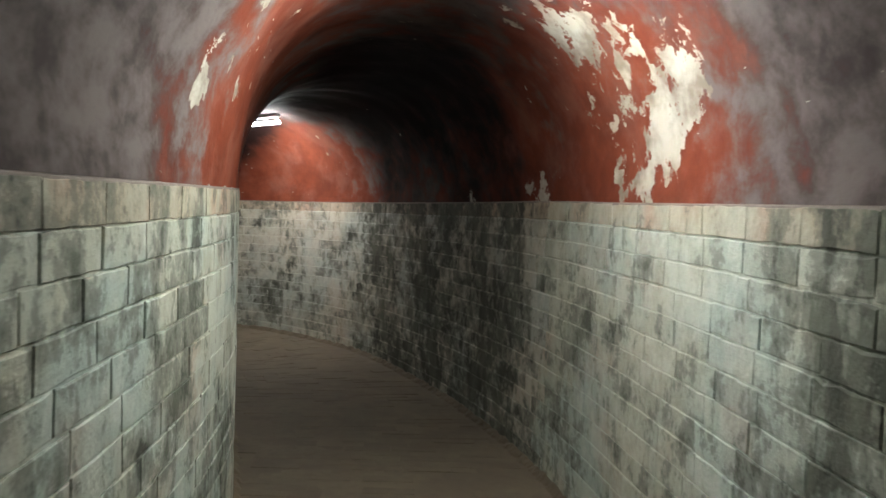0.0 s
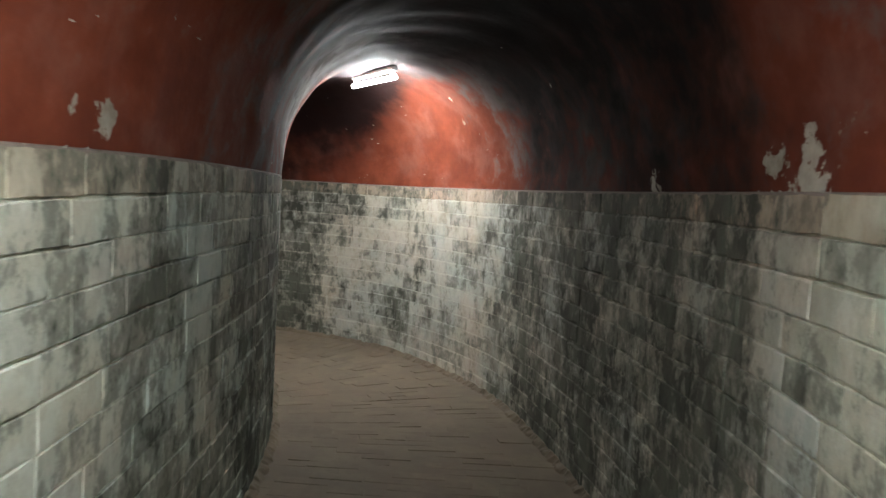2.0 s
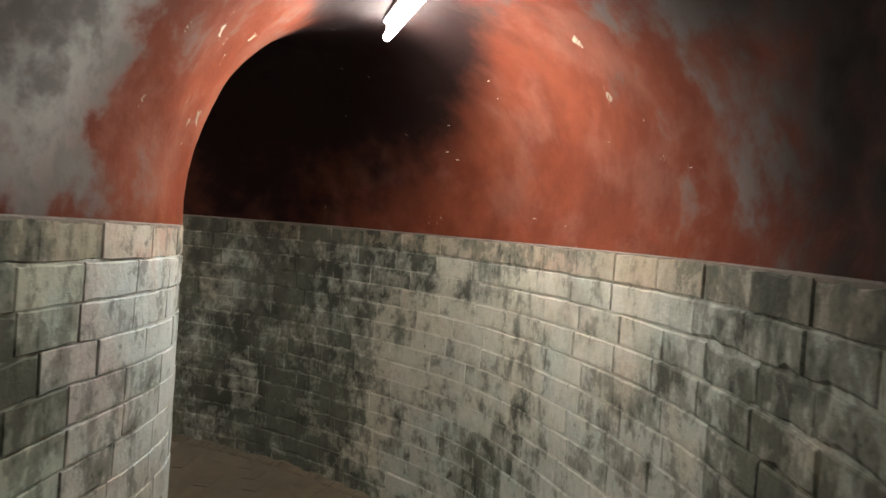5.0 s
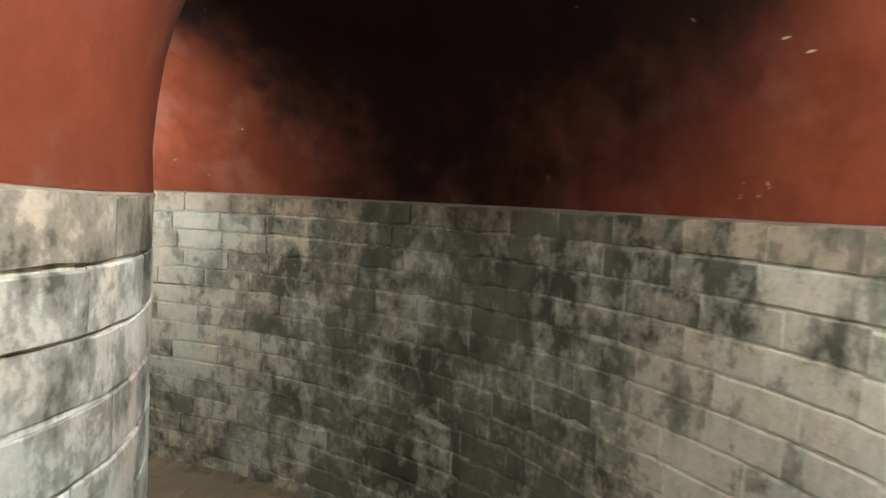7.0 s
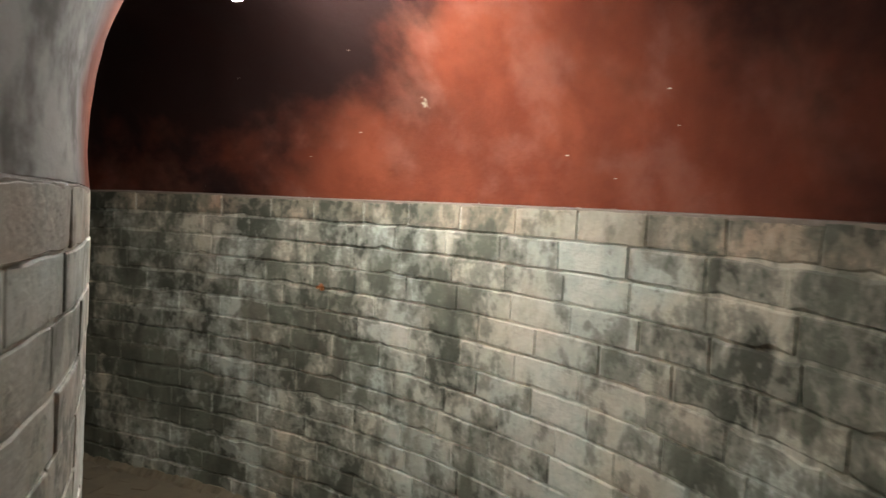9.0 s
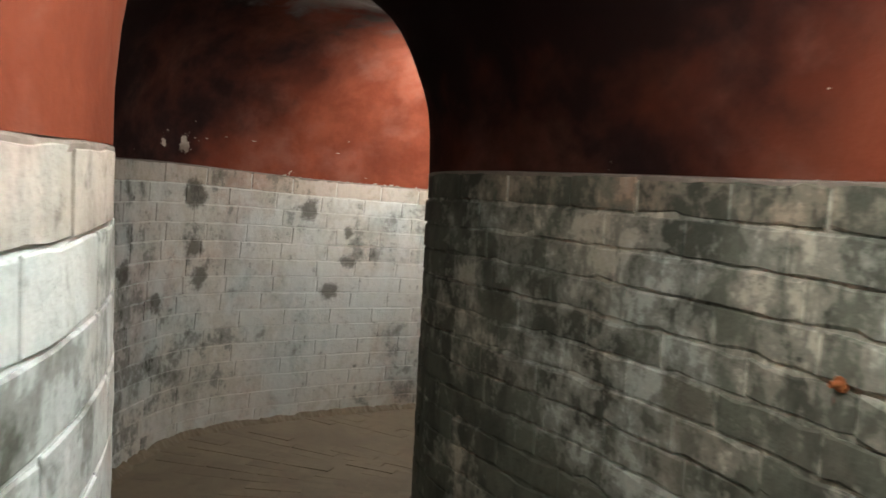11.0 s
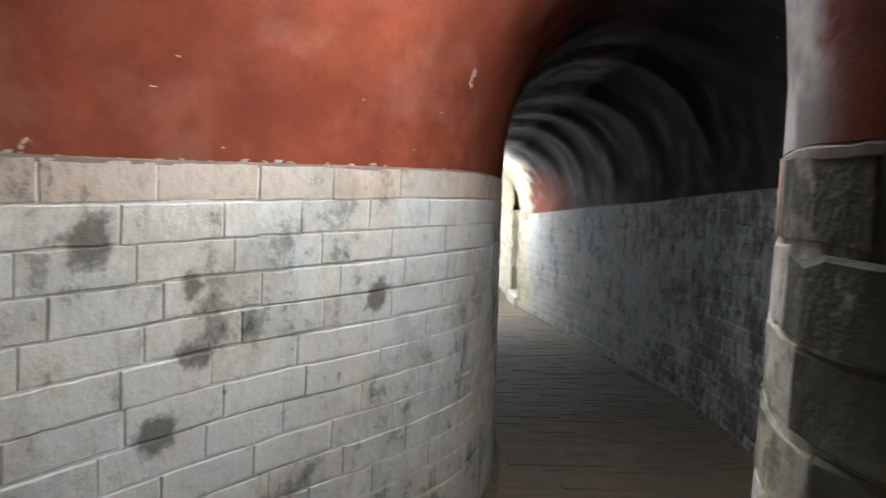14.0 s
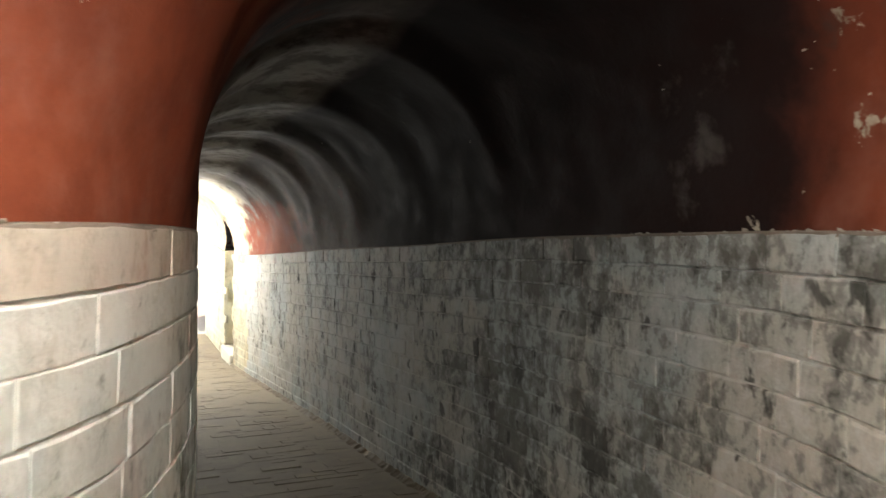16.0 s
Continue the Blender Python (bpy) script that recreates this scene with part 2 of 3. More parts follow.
def vault_plaster(name):
    """Red oxide paint on plaster; 'lime' says where it has worn to grey lime, 'flake' where white plaster lies bare."""
    m, t, b = blank(name, 0.75)
    b.inputs["Specular IOR Level"].default_value = 0.05
    big = noise_at(t, 1.5, 4.0, 0.6, (1, 1, 1.2), (4, 0, 0), 0.2)
    mid = noise_at(t, 5.5, 6.0, 0.62, (1, 1, 1.3), warp=0.15)
    fine = noise_at(t, 40.0, 4.0, 0.6)
    red = mixed(t, ramp(t, mid, 0.3, 0.7), (0.138, 0.032, 0.017), (0.205, 0.054, 0.029))
    red = mixed(t, ramp(t, big, 0.45, 0.7, 0, 0.55), red, (0.085, 0.022, 0.014))
    chalk = mixed(t, ramp(t, noise_at(t, 3.0, 7.0, 0.62, (1, 1, 1.3), (0, 7, 2), 0.15), 0.46, 0.68, 0, 0.42), red, (0.23, 0.105, 0.078))
    grey = mixed(t, ramp(t, mid, 0.35, 0.65), (0.055, 0.042, 0.039), (0.15, 0.125, 0.115))
    lime = maths(t, "ADD", attribute(t, "lime"), maths(t, "MULTIPLY", maths(t, "SUBTRACT", mid, 0.5), 1.6))
    colour = mixed(t, ramp(t, lime, 0.35, 0.8), chalk, grey)
    # near-black colour: soot, plus shade away from the lamps painted in
    sooty_shade = maths(t, "ADD", attribute(t, "soot_shade"), maths(t, "MULTIPLY", maths(t, "SUBTRACT", big, 0.5), 1.3))
    sooty_shade = maths(t, "ADD", sooty_shade, maths(t, "MULTIPLY", maths(t, "SUBTRACT", mid, 0.5), 0.9))
    black = ramp(t, sooty_shade, 0.2, 1.1, 0, 0.95)
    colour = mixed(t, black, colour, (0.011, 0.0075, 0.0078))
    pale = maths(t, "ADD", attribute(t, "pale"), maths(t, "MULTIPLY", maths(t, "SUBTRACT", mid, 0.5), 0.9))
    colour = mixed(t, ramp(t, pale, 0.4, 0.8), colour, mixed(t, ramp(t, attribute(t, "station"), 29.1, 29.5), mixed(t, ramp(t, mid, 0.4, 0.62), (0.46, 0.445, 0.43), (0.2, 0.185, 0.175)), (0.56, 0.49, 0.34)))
    ragged = noise_at(t, 8.0, 7.0, 0.66, (1, 1, 1.1), (2, 5, 1), 0.2)
    flake = maths(t, "ADD", attribute(t, "flake"), maths(t, "MULTIPLY", maths(t, "SUBTRACT", ragged, 0.5), 3.0))
    bare = ramp(t, flake, 0.60, 0.66)
    colour = mixed(t, bare, colour, mixed(t, ramp(t, mid, 0.35, 0.65), (0.46, 0.43, 0.36), (0.22, 0.19, 0.15)))
    t.links.new(colour, b.inputs["Base Color"])
    ring = t.nodes.new("ShaderNodeCombineXYZ")
    t.links.new(maths(t, "MULTIPLY", attribute(t, "run"), 9.0), ring.inputs[0])
    t.links.new(maths(t, "MULTIPLY", attribute(t, "turn"), 2.2), ring.inputs[1])
    sweep = node(t, "TexNoise", Scale=1.0, Detail=4.0, Roughness=0.6, Distortion=0.5)
    t.links.new(ring.outputs[0], sweep.inputs["Vector"])
    h = maths(t, "ADD", maths(t, "MULTIPLY", mid, 0.6), maths(t, "MULTIPLY", fine, 0.12))
    h = maths(t, "ADD", h, maths(t, "MULTIPLY", sweep.outputs["Fac"], 0.06))
    h = maths(t, "SUBTRACT", h, maths(t, "MULTIPLY", bare, 0.35))
    bumped(t, b, h, 0.45, 0.02)
    t.links.new(ramp(t, mid, 0.3, 0.7, 0.75, 0.95), b.inputs["Roughness"])
    return m


def earthy(name, a, c, scale, rough=0.85, bump=0.4):
    m, t, b = blank(name, rough)
    n = noise_at(t, scale, 5.0, 0.65, warp=0.5)
    f = noise_at(t, scale * 9, 4.0, 0.6)
    info = t.nodes.new("ShaderNodeObjectInfo")
    geo = t.nodes.new("ShaderNodeNewGeometry")
    col = mixed(t, ramp(t, n, 0.3, 0.7), a, c)
    each = maths(t, "MULTIPLY", maths(t, "ADD", info.outputs["Random"], geo.outputs["Random Per Island"]), 0.22)
    col = mixed(t, each, col, tuple(0.45 * v for v in a))
    col = mixed(t, ramp(t, f, 0.45, 0.75, 0, 0.4), col, tuple(0.5 * v for v in a))
    t.links.new(col, b.inputs["Base Color"])
    bumped(t, b, maths(t, "ADD", n, maths(t, "MULTIPLY", f, 0.5)), bump, 0.006)
    return m


def plain(name, colour, rough=0.5, metal=0.0):
    m, t, b = blank(name, rough, metal)
    n = noise_at(t, 25.0, 4.0)
    t.links.new(mixed(t, ramp(t, n, 0.35, 0.75, 0, 0.35), colour, tuple(0.55 * v for v in colour)), b.inputs["Base Color"])
    return m


def glowing(name, colour, strength):
    m, t, b = blank(name, 0.4)
    b.inputs["Base Color"].default_value = (*colour, 1)
    b.inputs["Emission Color"].default_value, b.inputs["Emission Strength"].default_value = (*colour, 1), strength
    return m


MOULD = (0.048, 0.051, 0.039)
BLACK_SPOTS = spot_centres(LEFT, SPOTS_LEFT)
WASHES = {}
for word, base, dirt, tone, seed, blush, size, spots in (
        ("stained", (0.48, 0.475, 0.415), MOULD, 0.35, 3.0, 0.15, 0.62, ()),
        ("pale", (0.52, 0.55, 0.485), MOULD, 0.3, 11.0, 0.25, 0.85, ()),
        ("entry", (0.46, 0.49, 0.425), MOULD, 0.3, 11.0, 0.3, 0.85, ()),
        ("clean", (0.55, 0.56, 0.535), MOULD, 0.2, 21.0, 0.35, 0.8, BLACK_SPOTS),
        ("cool", (0.46, 0.475, 0.475), (0.06, 0.06, 0.054), 0.2, 31.0, 0.06, 0.42, ()),
        ("cream", (0.56, 0.52, 0.40), (0.10, 0.09, 0.07), 0.3, 41.0, 0.06, 0.6, ())):
    kind = (9.0, 0.62, 0.69, 0.85) if word == "cool" else (15.0, 0.68, 0.76, 0.65)
    pink = tuple(0.8 * c * f for c, f in zip(base, (1.08, 0.95, 0.87)))
    WASHES[word] = (limewash(word + "_whitewash", base, dirt, tone, seed, blush, size, spots=spots, speckle=kind),
                    limewash(word + "_joints", tuple(min(0.7, 1.1 * c) for c in base), dirt, 0.0, seed, 0.05, size, True, spots),
                    limewash(word + "_top_course", base if word == "cool" else pink, dirt, tone, seed, blush + 0.3, size, spots=spots))
STAINED, PALE, ENTRY, CLEAN, COOL, CREAM_BRICK = (WASHES[w] for w in ("stained", "pale", "entry", "clean", "cool", "cream"))
MORTAR = limewash("limed_mortar", (0.46, 0.45, 0.40), (0.10, 0.095, 0.08), 0.2, 5.0, 0.1)
VAULT = vault_plaster("red_oxide_plaster")
PAVER = earthy("floor_brick", (0.20, 0.16, 0.105), (0.14, 0.11, 0.073), 3.0, 0.85)
EARTH = earthy("floor_dust", (0.21, 0.168, 0.11), (0.145, 0.115, 0.078), 2.2)
RED_WALL = earthy("red_outer_wall", (0.38, 0.12, 0.07), (0.28, 0.09, 0.055), 2.0)
TUBE = glowing("tube_light", (0.98, 1.0, 0.95), TUBE_STRENGTH)
NEW_TUBE = glowing("fresh_tube_light", (0.96, 1.0, 0.95), 1.2 * TUBE_STRENGTH)
BRIGHT_TUBE = glowing("bright_tube_light", (0.94, 0.97, 1.0), 1.5 * TUBE_STRENGTH)
WHITE_METAL = plain("white_enamel", (0.72, 0.72, 0.70), 0.4)
CHIP = earthy("plaster_chip", (0.46, 0.43, 0.37), (0.32, 0.29, 0.25), 14.0)
# near-black plaster: darkness of the unlit passage put into its colour
PASSAGE_DARK = earthy("passage_dark", (0.03, 0.026, 0.023), (0.018, 0.015, 0.013), 6.0)
PALE_STONE = earthy("pale_stone", (0.78, 0.75, 0.68), (0.70, 0.66, 0.58), 1.0)
RUST = earthy("rust", (0.42, 0.14, 0.04), (0.25, 0.07, 0.02), 60.0)

def outward(path, side):
    """Unit normals of a wall line that point away from the corridor."""
    d = np.gradient(path[:, :2], axis=0)
    d /= np.linalg.norm(d, axis=1)[:, None]
    return side * np.column_stack([d[:, 1], -d[:, 0]])


def mesh_of(name, verts, faces, material, smooth=False):
    me = bpy.data.meshes.new(name)
    me.from_pydata([tuple(map(float, v)) for v in verts], [], faces)
    me.validate()
    me.materials.append(material)
    bm = bmesh.new()
    bm.from_mesh(me)
    bmesh.ops.recalc_face_normals(bm, faces=bm.faces)
    bm.to_mesh(me)
    bm.free()
    if smooth:
        me.shade_smooth()
    return me


def part(name, bm, material, parent=None, label="", smooth=False):
    """One bmesh as one mesh object, under a thing or a part."""
    me = bpy.data.meshes.new(name)
    bmesh.ops.recalc_face_normals(bm, faces=bm.faces)
    bm.to_mesh(me)
    bm.free()
    me.materials.append(material)
    if smooth:
        me.shade_smooth()
    ob = new(name, me)
    ob.parent = parent
    return tagged(ob, label)


def box(bm, x0, y0, z0, x1, y1, z1, bevel=0.0, m=None):
    g = bmesh.ops.create_cube(bm, size=1, matrix=Matrix.Translation(((x0 + x1) / 2, (y0 + y1) / 2, (z0 + z1) / 2)) @ Matrix.Diagonal((x1 - x0, y1 - y0, z1 - z0, 1)))
    vs = g["verts"]
    if bevel:
        es = list({e for v in vs for e in v.link_edges})
        vs = [v for v in bmesh.ops.bevel(bm, geom=es, offset=bevel, segments=2, affect="EDGES")["verts"]]
    if m is not None:
        bmesh.ops.transform(bm, matrix=m, verts=list({v for v in vs if v.is_valid}))
    return vs


def rod(bm, a, b, r, n=10):
    a, b = Vector(a), Vector(b)
    m = Matrix.Translation((a + b) / 2) @ (b - a).to_track_quat("Z", "Y").to_matrix().to_4x4()
    bmesh.ops.create_cone(bm, cap_ends=True, segments=n, radius1=r, radius2=r, depth=(b - a).length, matrix=m)


# ---------------------------------------------------------------- floor
def build_floor():
    n = len(LINE)
    across = 6
    nr, nl = outward(RIGHT, 1), outward(LEFT, -1)
    top, low = [], []
    for i in range(n):
        a = np.array([*(RIGHT[i, :2] + 0.05 * nr[i]), 0])
        c = np.array([*(LEFT[i, :2] + 0.05 * nl[i]), 0])
        for k in range(across + 1):
            p = a + (c - a) * k / across
            top.append((p[0], p[1], LINE[i, 4] - 0.0045))
            low.append((p[0], p[1], LINE[i, 4] - 0.15))
    w = across + 1
    faces = []
    for i in range(n - 1):
        for k in range(across):
            q = i * w + k
            faces.append((q, q + 1, q + w + 1, q + w))
            s = q + n * w
            faces.append((s, s + w, s + w + 1, s + 1))
        for k, flip in ((0, 0), (across, 1)):
            q = i * w + k
            faces.append((q, q + w, q + w + n * w, q + n * w))
    ob = new("floor", mesh_of("floor", top + low, faces, EARTH))
    return tagged(ob, "dusty brown brick-paved floor of the tunnel", "floor", kind="structure")


floor = build_floor()


# ---------------------------------------------------------------- walls with their backing
# section of the mortar core: depth behind the face, height; joints are raked on worn walls, nearly flush on the others
CORE = [(0.0056, -0.14), (0.0056, 0.2), (0.0056, 0.4), (0.0056, 0.6), (0.0056, 0.8), (0.0056, 1.0), (0.0056, DADO - 0.006), (0.06, DADO - 0.002), (0.24, DADO - 0.002), (0.24, -0.14)]


def wall_run(path, side, a, b, name, label, material, flush):
    """The mortar core of a wall between two stations; the bricks stand 7 mm proud of it."""
    nrm, n = outward(path, side), len(CORE)
    verts, faces = [], []
    for i in range(a, b + 1):
        x, y, z = path[i]
        for off, h in CORE:
            off = 0.0045 if flush and off == 0.0056 else off
            verts.append((x + nrm[i, 0] * off, y + nrm[i, 1] * off, z + h))
    for i in range(b - a):
        for k in range(n):
            q, r = i * n + k, i * n + (k + 1) % n
            faces.append((q, r, r + n, q + n))
    faces += [tuple(range(n)), tuple(range((b - a) * n, (b - a) * n + n))]
    me = mesh_of(name, verts, faces, material)
    at = me.attributes.new("mould", "FLOAT", "POINT")
    at.data.foreach_set("value", [mould_at(side, i / STEPS, h) - 0.12 for i in range(a, b + 1) for off, h in CORE])
    ob = new(name, me)
    return tagged(ob, label, "wall", kind="structure")


# ---------------------------------------------------------------- vault
DOOR_A, DOOR_B = int(29.9375 * STEPS), int(30.25 * STEPS)


def doorway(i, h):
    """True inside the pointed side doorway near the tunnel's mouth."""
    if not DOOR_A <= i < DOOR_B:
        return False
    f = abs((i + 0.5 - (DOOR_A + DOOR_B) / 2) / (DOOR_B - DOOR_A)) * 2
    return h < DADO + 0.36 * (1 - f)


def build_vault():
    n, seg = len(LINE), 30
    lo, hi = radians(-4), radians(184)
    seg_angles = [lo + (hi - lo) * k / seg for k in range(seg + 1)]
    nr, nl = outward(RIGHT, 1), outward(LEFT, -1)
    inner, outer, lime, pale, flake, soot_shade, run, turn, station = [], [], [], [], [], [], [], [], []
    mids = (RIGHT + LEFT) / 2
    along = np.concatenate([[0], np.cumsum(np.linalg.norm(np.diff(mids, axis=0), axis=1))])
    for i in range(n):
        r = RIGHT[i, :2] + 0.003 * nr[i]
        l = LEFT[i, :2] + 0.003 * nl[i]
        c, h = (r + l) / 2, (r - l) / 2
        rise = 0.74
        base = LINE[i, 4] + DADO
        for k, a in enumerate(seg_angles):
            ca = math.copysign(abs(math.cos(a)) ** 0.9, math.cos(a)) / math.cos(lo)
            sa = (math.sin(a) - math.sin(lo)) / (1 - math.sin(lo))
            p = Vector((c[0] + h[0] * ca, c[1] + h[1] * ca, base + rise * sa))
            wob = 0.035 * noise.noise(p * 1.1) + 0.012 * noise.noise(p * 4.3)
            wob += 0.030 * ring_at(along[i], k / seg) * min(1.0, max(0.0, (i / STEPS - 25.2) / 0.8)) * sa
            edge = min(1.0, 6.0 * sa)
            out = Vector((h[0], h[1], 0)).normalized() * math.cos(a) + Vector((0, 0, math.sin(a)))
            inner.append(p + out * wob * edge)
            outer.append(p + out * 0.2 + Vector((0, 0, 0.02)))
            station.append(i / STEPS)
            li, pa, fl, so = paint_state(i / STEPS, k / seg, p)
            lime.append(li), pale.append(pa), flake.append(fl), soot_shade.append(so), run.append(along[i]), turn.append(k / seg)
    w = seg + 1
    N = n * w
    faces, rim = [], []
    for i in range(n - 1):
        for k in range(seg):
            q = i * w + k
            if doorway(i, inner[q].z - LINE[i, 4]) and k < 9:
                continue
            faces.append((q, q + 1, q + w + 1, q + w))
            faces.append((N + q, N + q + w, N + q + w + 1, N + q + 1))
        for k in (0, seg):
            q = i * w + k
            if not (k == 0 and doorway(i, DADO)):
                o = 2 * N + len(rim)
                rim += [inner[q], inner[q + w], outer[q + w], outer[q]]
                faces.append((o, o + 1, o + 2, o + 3))
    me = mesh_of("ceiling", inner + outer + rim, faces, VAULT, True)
    for name, values in (("lime", lime), ("pale", pale), ("flake", flake), ("soot_shade", soot_shade), ("run", run), ("turn", turn), ("station", station)):
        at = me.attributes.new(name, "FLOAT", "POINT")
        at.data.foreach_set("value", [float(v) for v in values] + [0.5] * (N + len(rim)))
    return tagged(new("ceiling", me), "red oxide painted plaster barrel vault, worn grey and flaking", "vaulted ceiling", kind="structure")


def step_at(x, a, b):
    f = min(1.0, max(0.0, (x - a) / (b - a)))
    return f * f * (3 - 2 * f)


def bump_at(x, c, w):
    return math.exp(-((x - c) / w) ** 2)


def ring_at(s, u):
    """Uneven hoops: the vault was turned in short lengths, each a little proud of the next."""
    w = s / 0.95 + 0.12 * noise.noise(Vector((s * 0.7, u * 1.5, 0.0)))
    f = w - math.floor(w)
    return (1.6 * f - 0.8 if f < 0.75 else 0.4 - 4.8 * (f - 0.75)) + 0.3 * noise.noise(Vector((s * 3.0, u * 1.2, 3.0)))


# bare spots: station, turn, their spread, how bare
FLAKES = [(2.3, 0.885, 0.05, 0.03, 0.8), (2.68, 0.875, 0.05, 0.025, 0.7), (2.42, 0.77, 0.04, 0.05, 0.7), (23.5, 0.11, 0.16, 0.05, 0.45), (19.0, 0.955, 0.07, 0.02, 0.9), (4.1, 0.02, 0.18, 0.05, 0.8), (5.0, 0.02, 0.1, 0.03, 0.7), (19.3, 0.955, 0.10, 0.025, 1.0), (24.0, 0.015, 0.35, 0.03, 0.5),
          (23.6, 0.86, 0.05, 0.02, 0.9), (23.4, 0.82, 0.04, 0.015, 0.9), (3.6, 0.97, 0.2, 0.04, 0.7),
          (23.8, 0.14, 0.25, 0.06, 0.5), (1.2, 0.12, 0.2, 0.05, 0.6), (8.0, 0.8, 0.4, 0.12, 0.35), (7.6, 0.2, 0.3, 0.12, 0.3)]


def paint_state(s, u, p):
    """Worn grey lime, pale lime, bare white plaster, and soot with shade painted in, by station s and turn u (0 at the
    right springing, 1 at the left).
    """
    crown = bump_at(u, 0.5, 0.2)
    lime = 0.22 + 0.5 * crown
    lime += 0.22 * (1 - step_at(s, 3.2, 4.2)) + 0.9 * bump_at(s, 1.1, 1.1) + 0.3 * bump_at(s, 5.3, 1.0)
    lime += 0.35 * bump_at(s, 6.6, 0.9) - 0.35 * bump_at(s, 3.0, 0.7)
    lime -= 0.5 * bump_at(s, 9.0, 1.5) * bump_at(u, 0.15, 0.35)
    lime -= 0.6 * bump_at(s, 14.5, 2.4) * bump_at(u, 0.15, 0.4)
    lime -= 0.7 * bump_at(s, 21.5, 2.5) * bump_at(u, 0.9, 0.4)
    lime += 0.6 * min(1.0, max(0.0, (s - 25.0) / 1.5))
    pale = 1.0 * bump_at(s, 6.5, 0.8) * bump_at(u, 0.8, 0.28) + 1.0 * bump_at(s, 12.2, 1.1) * bump_at(u, 0.9, 0.3)
    # at 19.3 pale lime, with the corner's rim light painted in too
    pale += 1.5 * bump_at(s, 19.3, 1.0) * bump_at(u, 0.15, 0.4) + 0.5 * bump_at(s, 24.6, 0.5) * bump_at(u, 0.1, 0.15)
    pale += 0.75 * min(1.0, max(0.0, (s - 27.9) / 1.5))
    flake = 1.0 * bump_at(s, 2.97 - 2.7 * u, 0.2) * bump_at(u, 0.1, 0.13) + 0.75 * bump_at(s, 2.3 + 2.4 * u, 0.28) * bump_at(u, 0.29, 0.11)
    flake += 0.42 * bump_at(s, 3.2, 0.4) * bump_at(u, 0.14, 0.12) + 0.2 * bump_at(s, 2.5, 0.5) * bump_at(u, 0.8, 0.2)
    for cs, cu, ws, wu, much in FLAKES:
        flake += much * bump_at(s, cs, ws) * bump_at(u, cu, wu)
    pink = bump_at(s, 28.95, 0.45) * bump_at(u, 0.05, 0.16)
    lime, pale = lime - 0.9 * pink, pale - 1.0 * pink
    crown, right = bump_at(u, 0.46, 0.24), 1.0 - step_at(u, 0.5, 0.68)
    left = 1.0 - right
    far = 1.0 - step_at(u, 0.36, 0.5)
    soot_shade = 0.62 * crown * (1 - step_at(s, 25.3, 26.2) * (1 - far))
    # besides soot, these stretches between lamps paint in the falloff of light
    soot_shade += 0.75 * step_at(s, 3.9, 4.5) * (1 - step_at(s, 6.3, 7.0)) * (0.3 + 0.7 * right)
    soot_shade += (0.65 + 1.2 * u) * step_at(s, 8.7 - 3.0 * u, 10.1 - 3.0 * u) * (1 - step_at(s, 11.0, 12.7)) * right + 0.5 * bump_at(s, 10.0, 0.6) * left
    soot_shade += (0.85 + 1.4 * u) * step_at(s, 13.2 - 2.5 * u, 15.0 - 2.5 * u) * (1 - step_at(s, 17.4, 18.5)) * right
    # left side: shade painted in where the lamplight falls off
    soot_shade += (0.6 * step_at(s, 15.2, 16.5) * (1 - step_at(s, 19.4, 21.6)) + 0.5 * bump_at(s, 18.0, 1.0)) * left
    # dark of the descending tunnel, painted in together with its soot
    soot_shade += 1.7 * step_at(s, 23.4, 24.9) * (1 - step_at(s, 26.5, 28.0)) * far + 0.6 * bump_at(s, 25.2, 0.7) * left - 0.6 * step_at(s, 27.5, 29.0) * (1 - far)
    # light from the mouth on the hoops, painted in as paler plaster
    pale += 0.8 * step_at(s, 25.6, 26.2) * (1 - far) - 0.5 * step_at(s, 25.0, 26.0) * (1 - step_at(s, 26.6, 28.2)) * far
    return lime, pale, flake, soot_shade


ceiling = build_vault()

# ---------------------------------------------------------------- runs of wall
RUNS_RIGHT = [(0, 4, ENTRY, "old whitewashed brick wall with dark mould at the entry"),
              (4, 7, STAINED, "brick wall dark with mould over whitewash"),
              (7, 8.5, STAINED, "curved whitewashed brick wall blotched with dark mould"),
              (8.5, 9.5, STAINED, "curved whitewashed brick wall with spreading mould"),
              (9.5, 12, STAINED, "curved brick wall dark with mould over whitewash"),
              (12, 16, STAINED, "curved whitewashed brick wall with dark mould and chipped joints"),
              # mould deepened along this run to paint in the corner's shade
              (16, 19, STAINED, "mouldy brick wall rounding a corner, painted darker for shade"),
              (19, 22, CLEAN, "pale whitewashed brick wall at a rounded corner"),
              (22, 27, COOL, "cool grey whitewashed brick wall with small dark spots"),
              (27, 29.5625, COOL, "cool grey whitewashed brick wall along the descending tunnel"),
              (29.5625, 29.9375, CREAM_BRICK, "cream painted brick wall beside a side doorway"),
              (30.25, 31, CREAM_BRICK, "short whitewashed brick pier beside a doorway")]
RUNS_LEFT = [(0, 3, ENTRY, "whitewashed brick wall with pale joints and grey stains"),
             (3, 5, PALE, "pale whitewashed brick wall with grey stains"),
             (5, 7, ENTRY, "brick wall with pale joints and dark green mould"),
             (7, 15, CLEAN, "rounded inner whitewashed brick wall, fairly clean"),
             (15, 20, CLEAN, "clean whitewashed brick wall with a few black mould spots"),
             (20, 25, CLEAN, "white painted brick wall with straight pale joints"),
             (25, 31, COOL, "cool grey whitewashed brick wall along the descending tunnel")]
WALLS = []
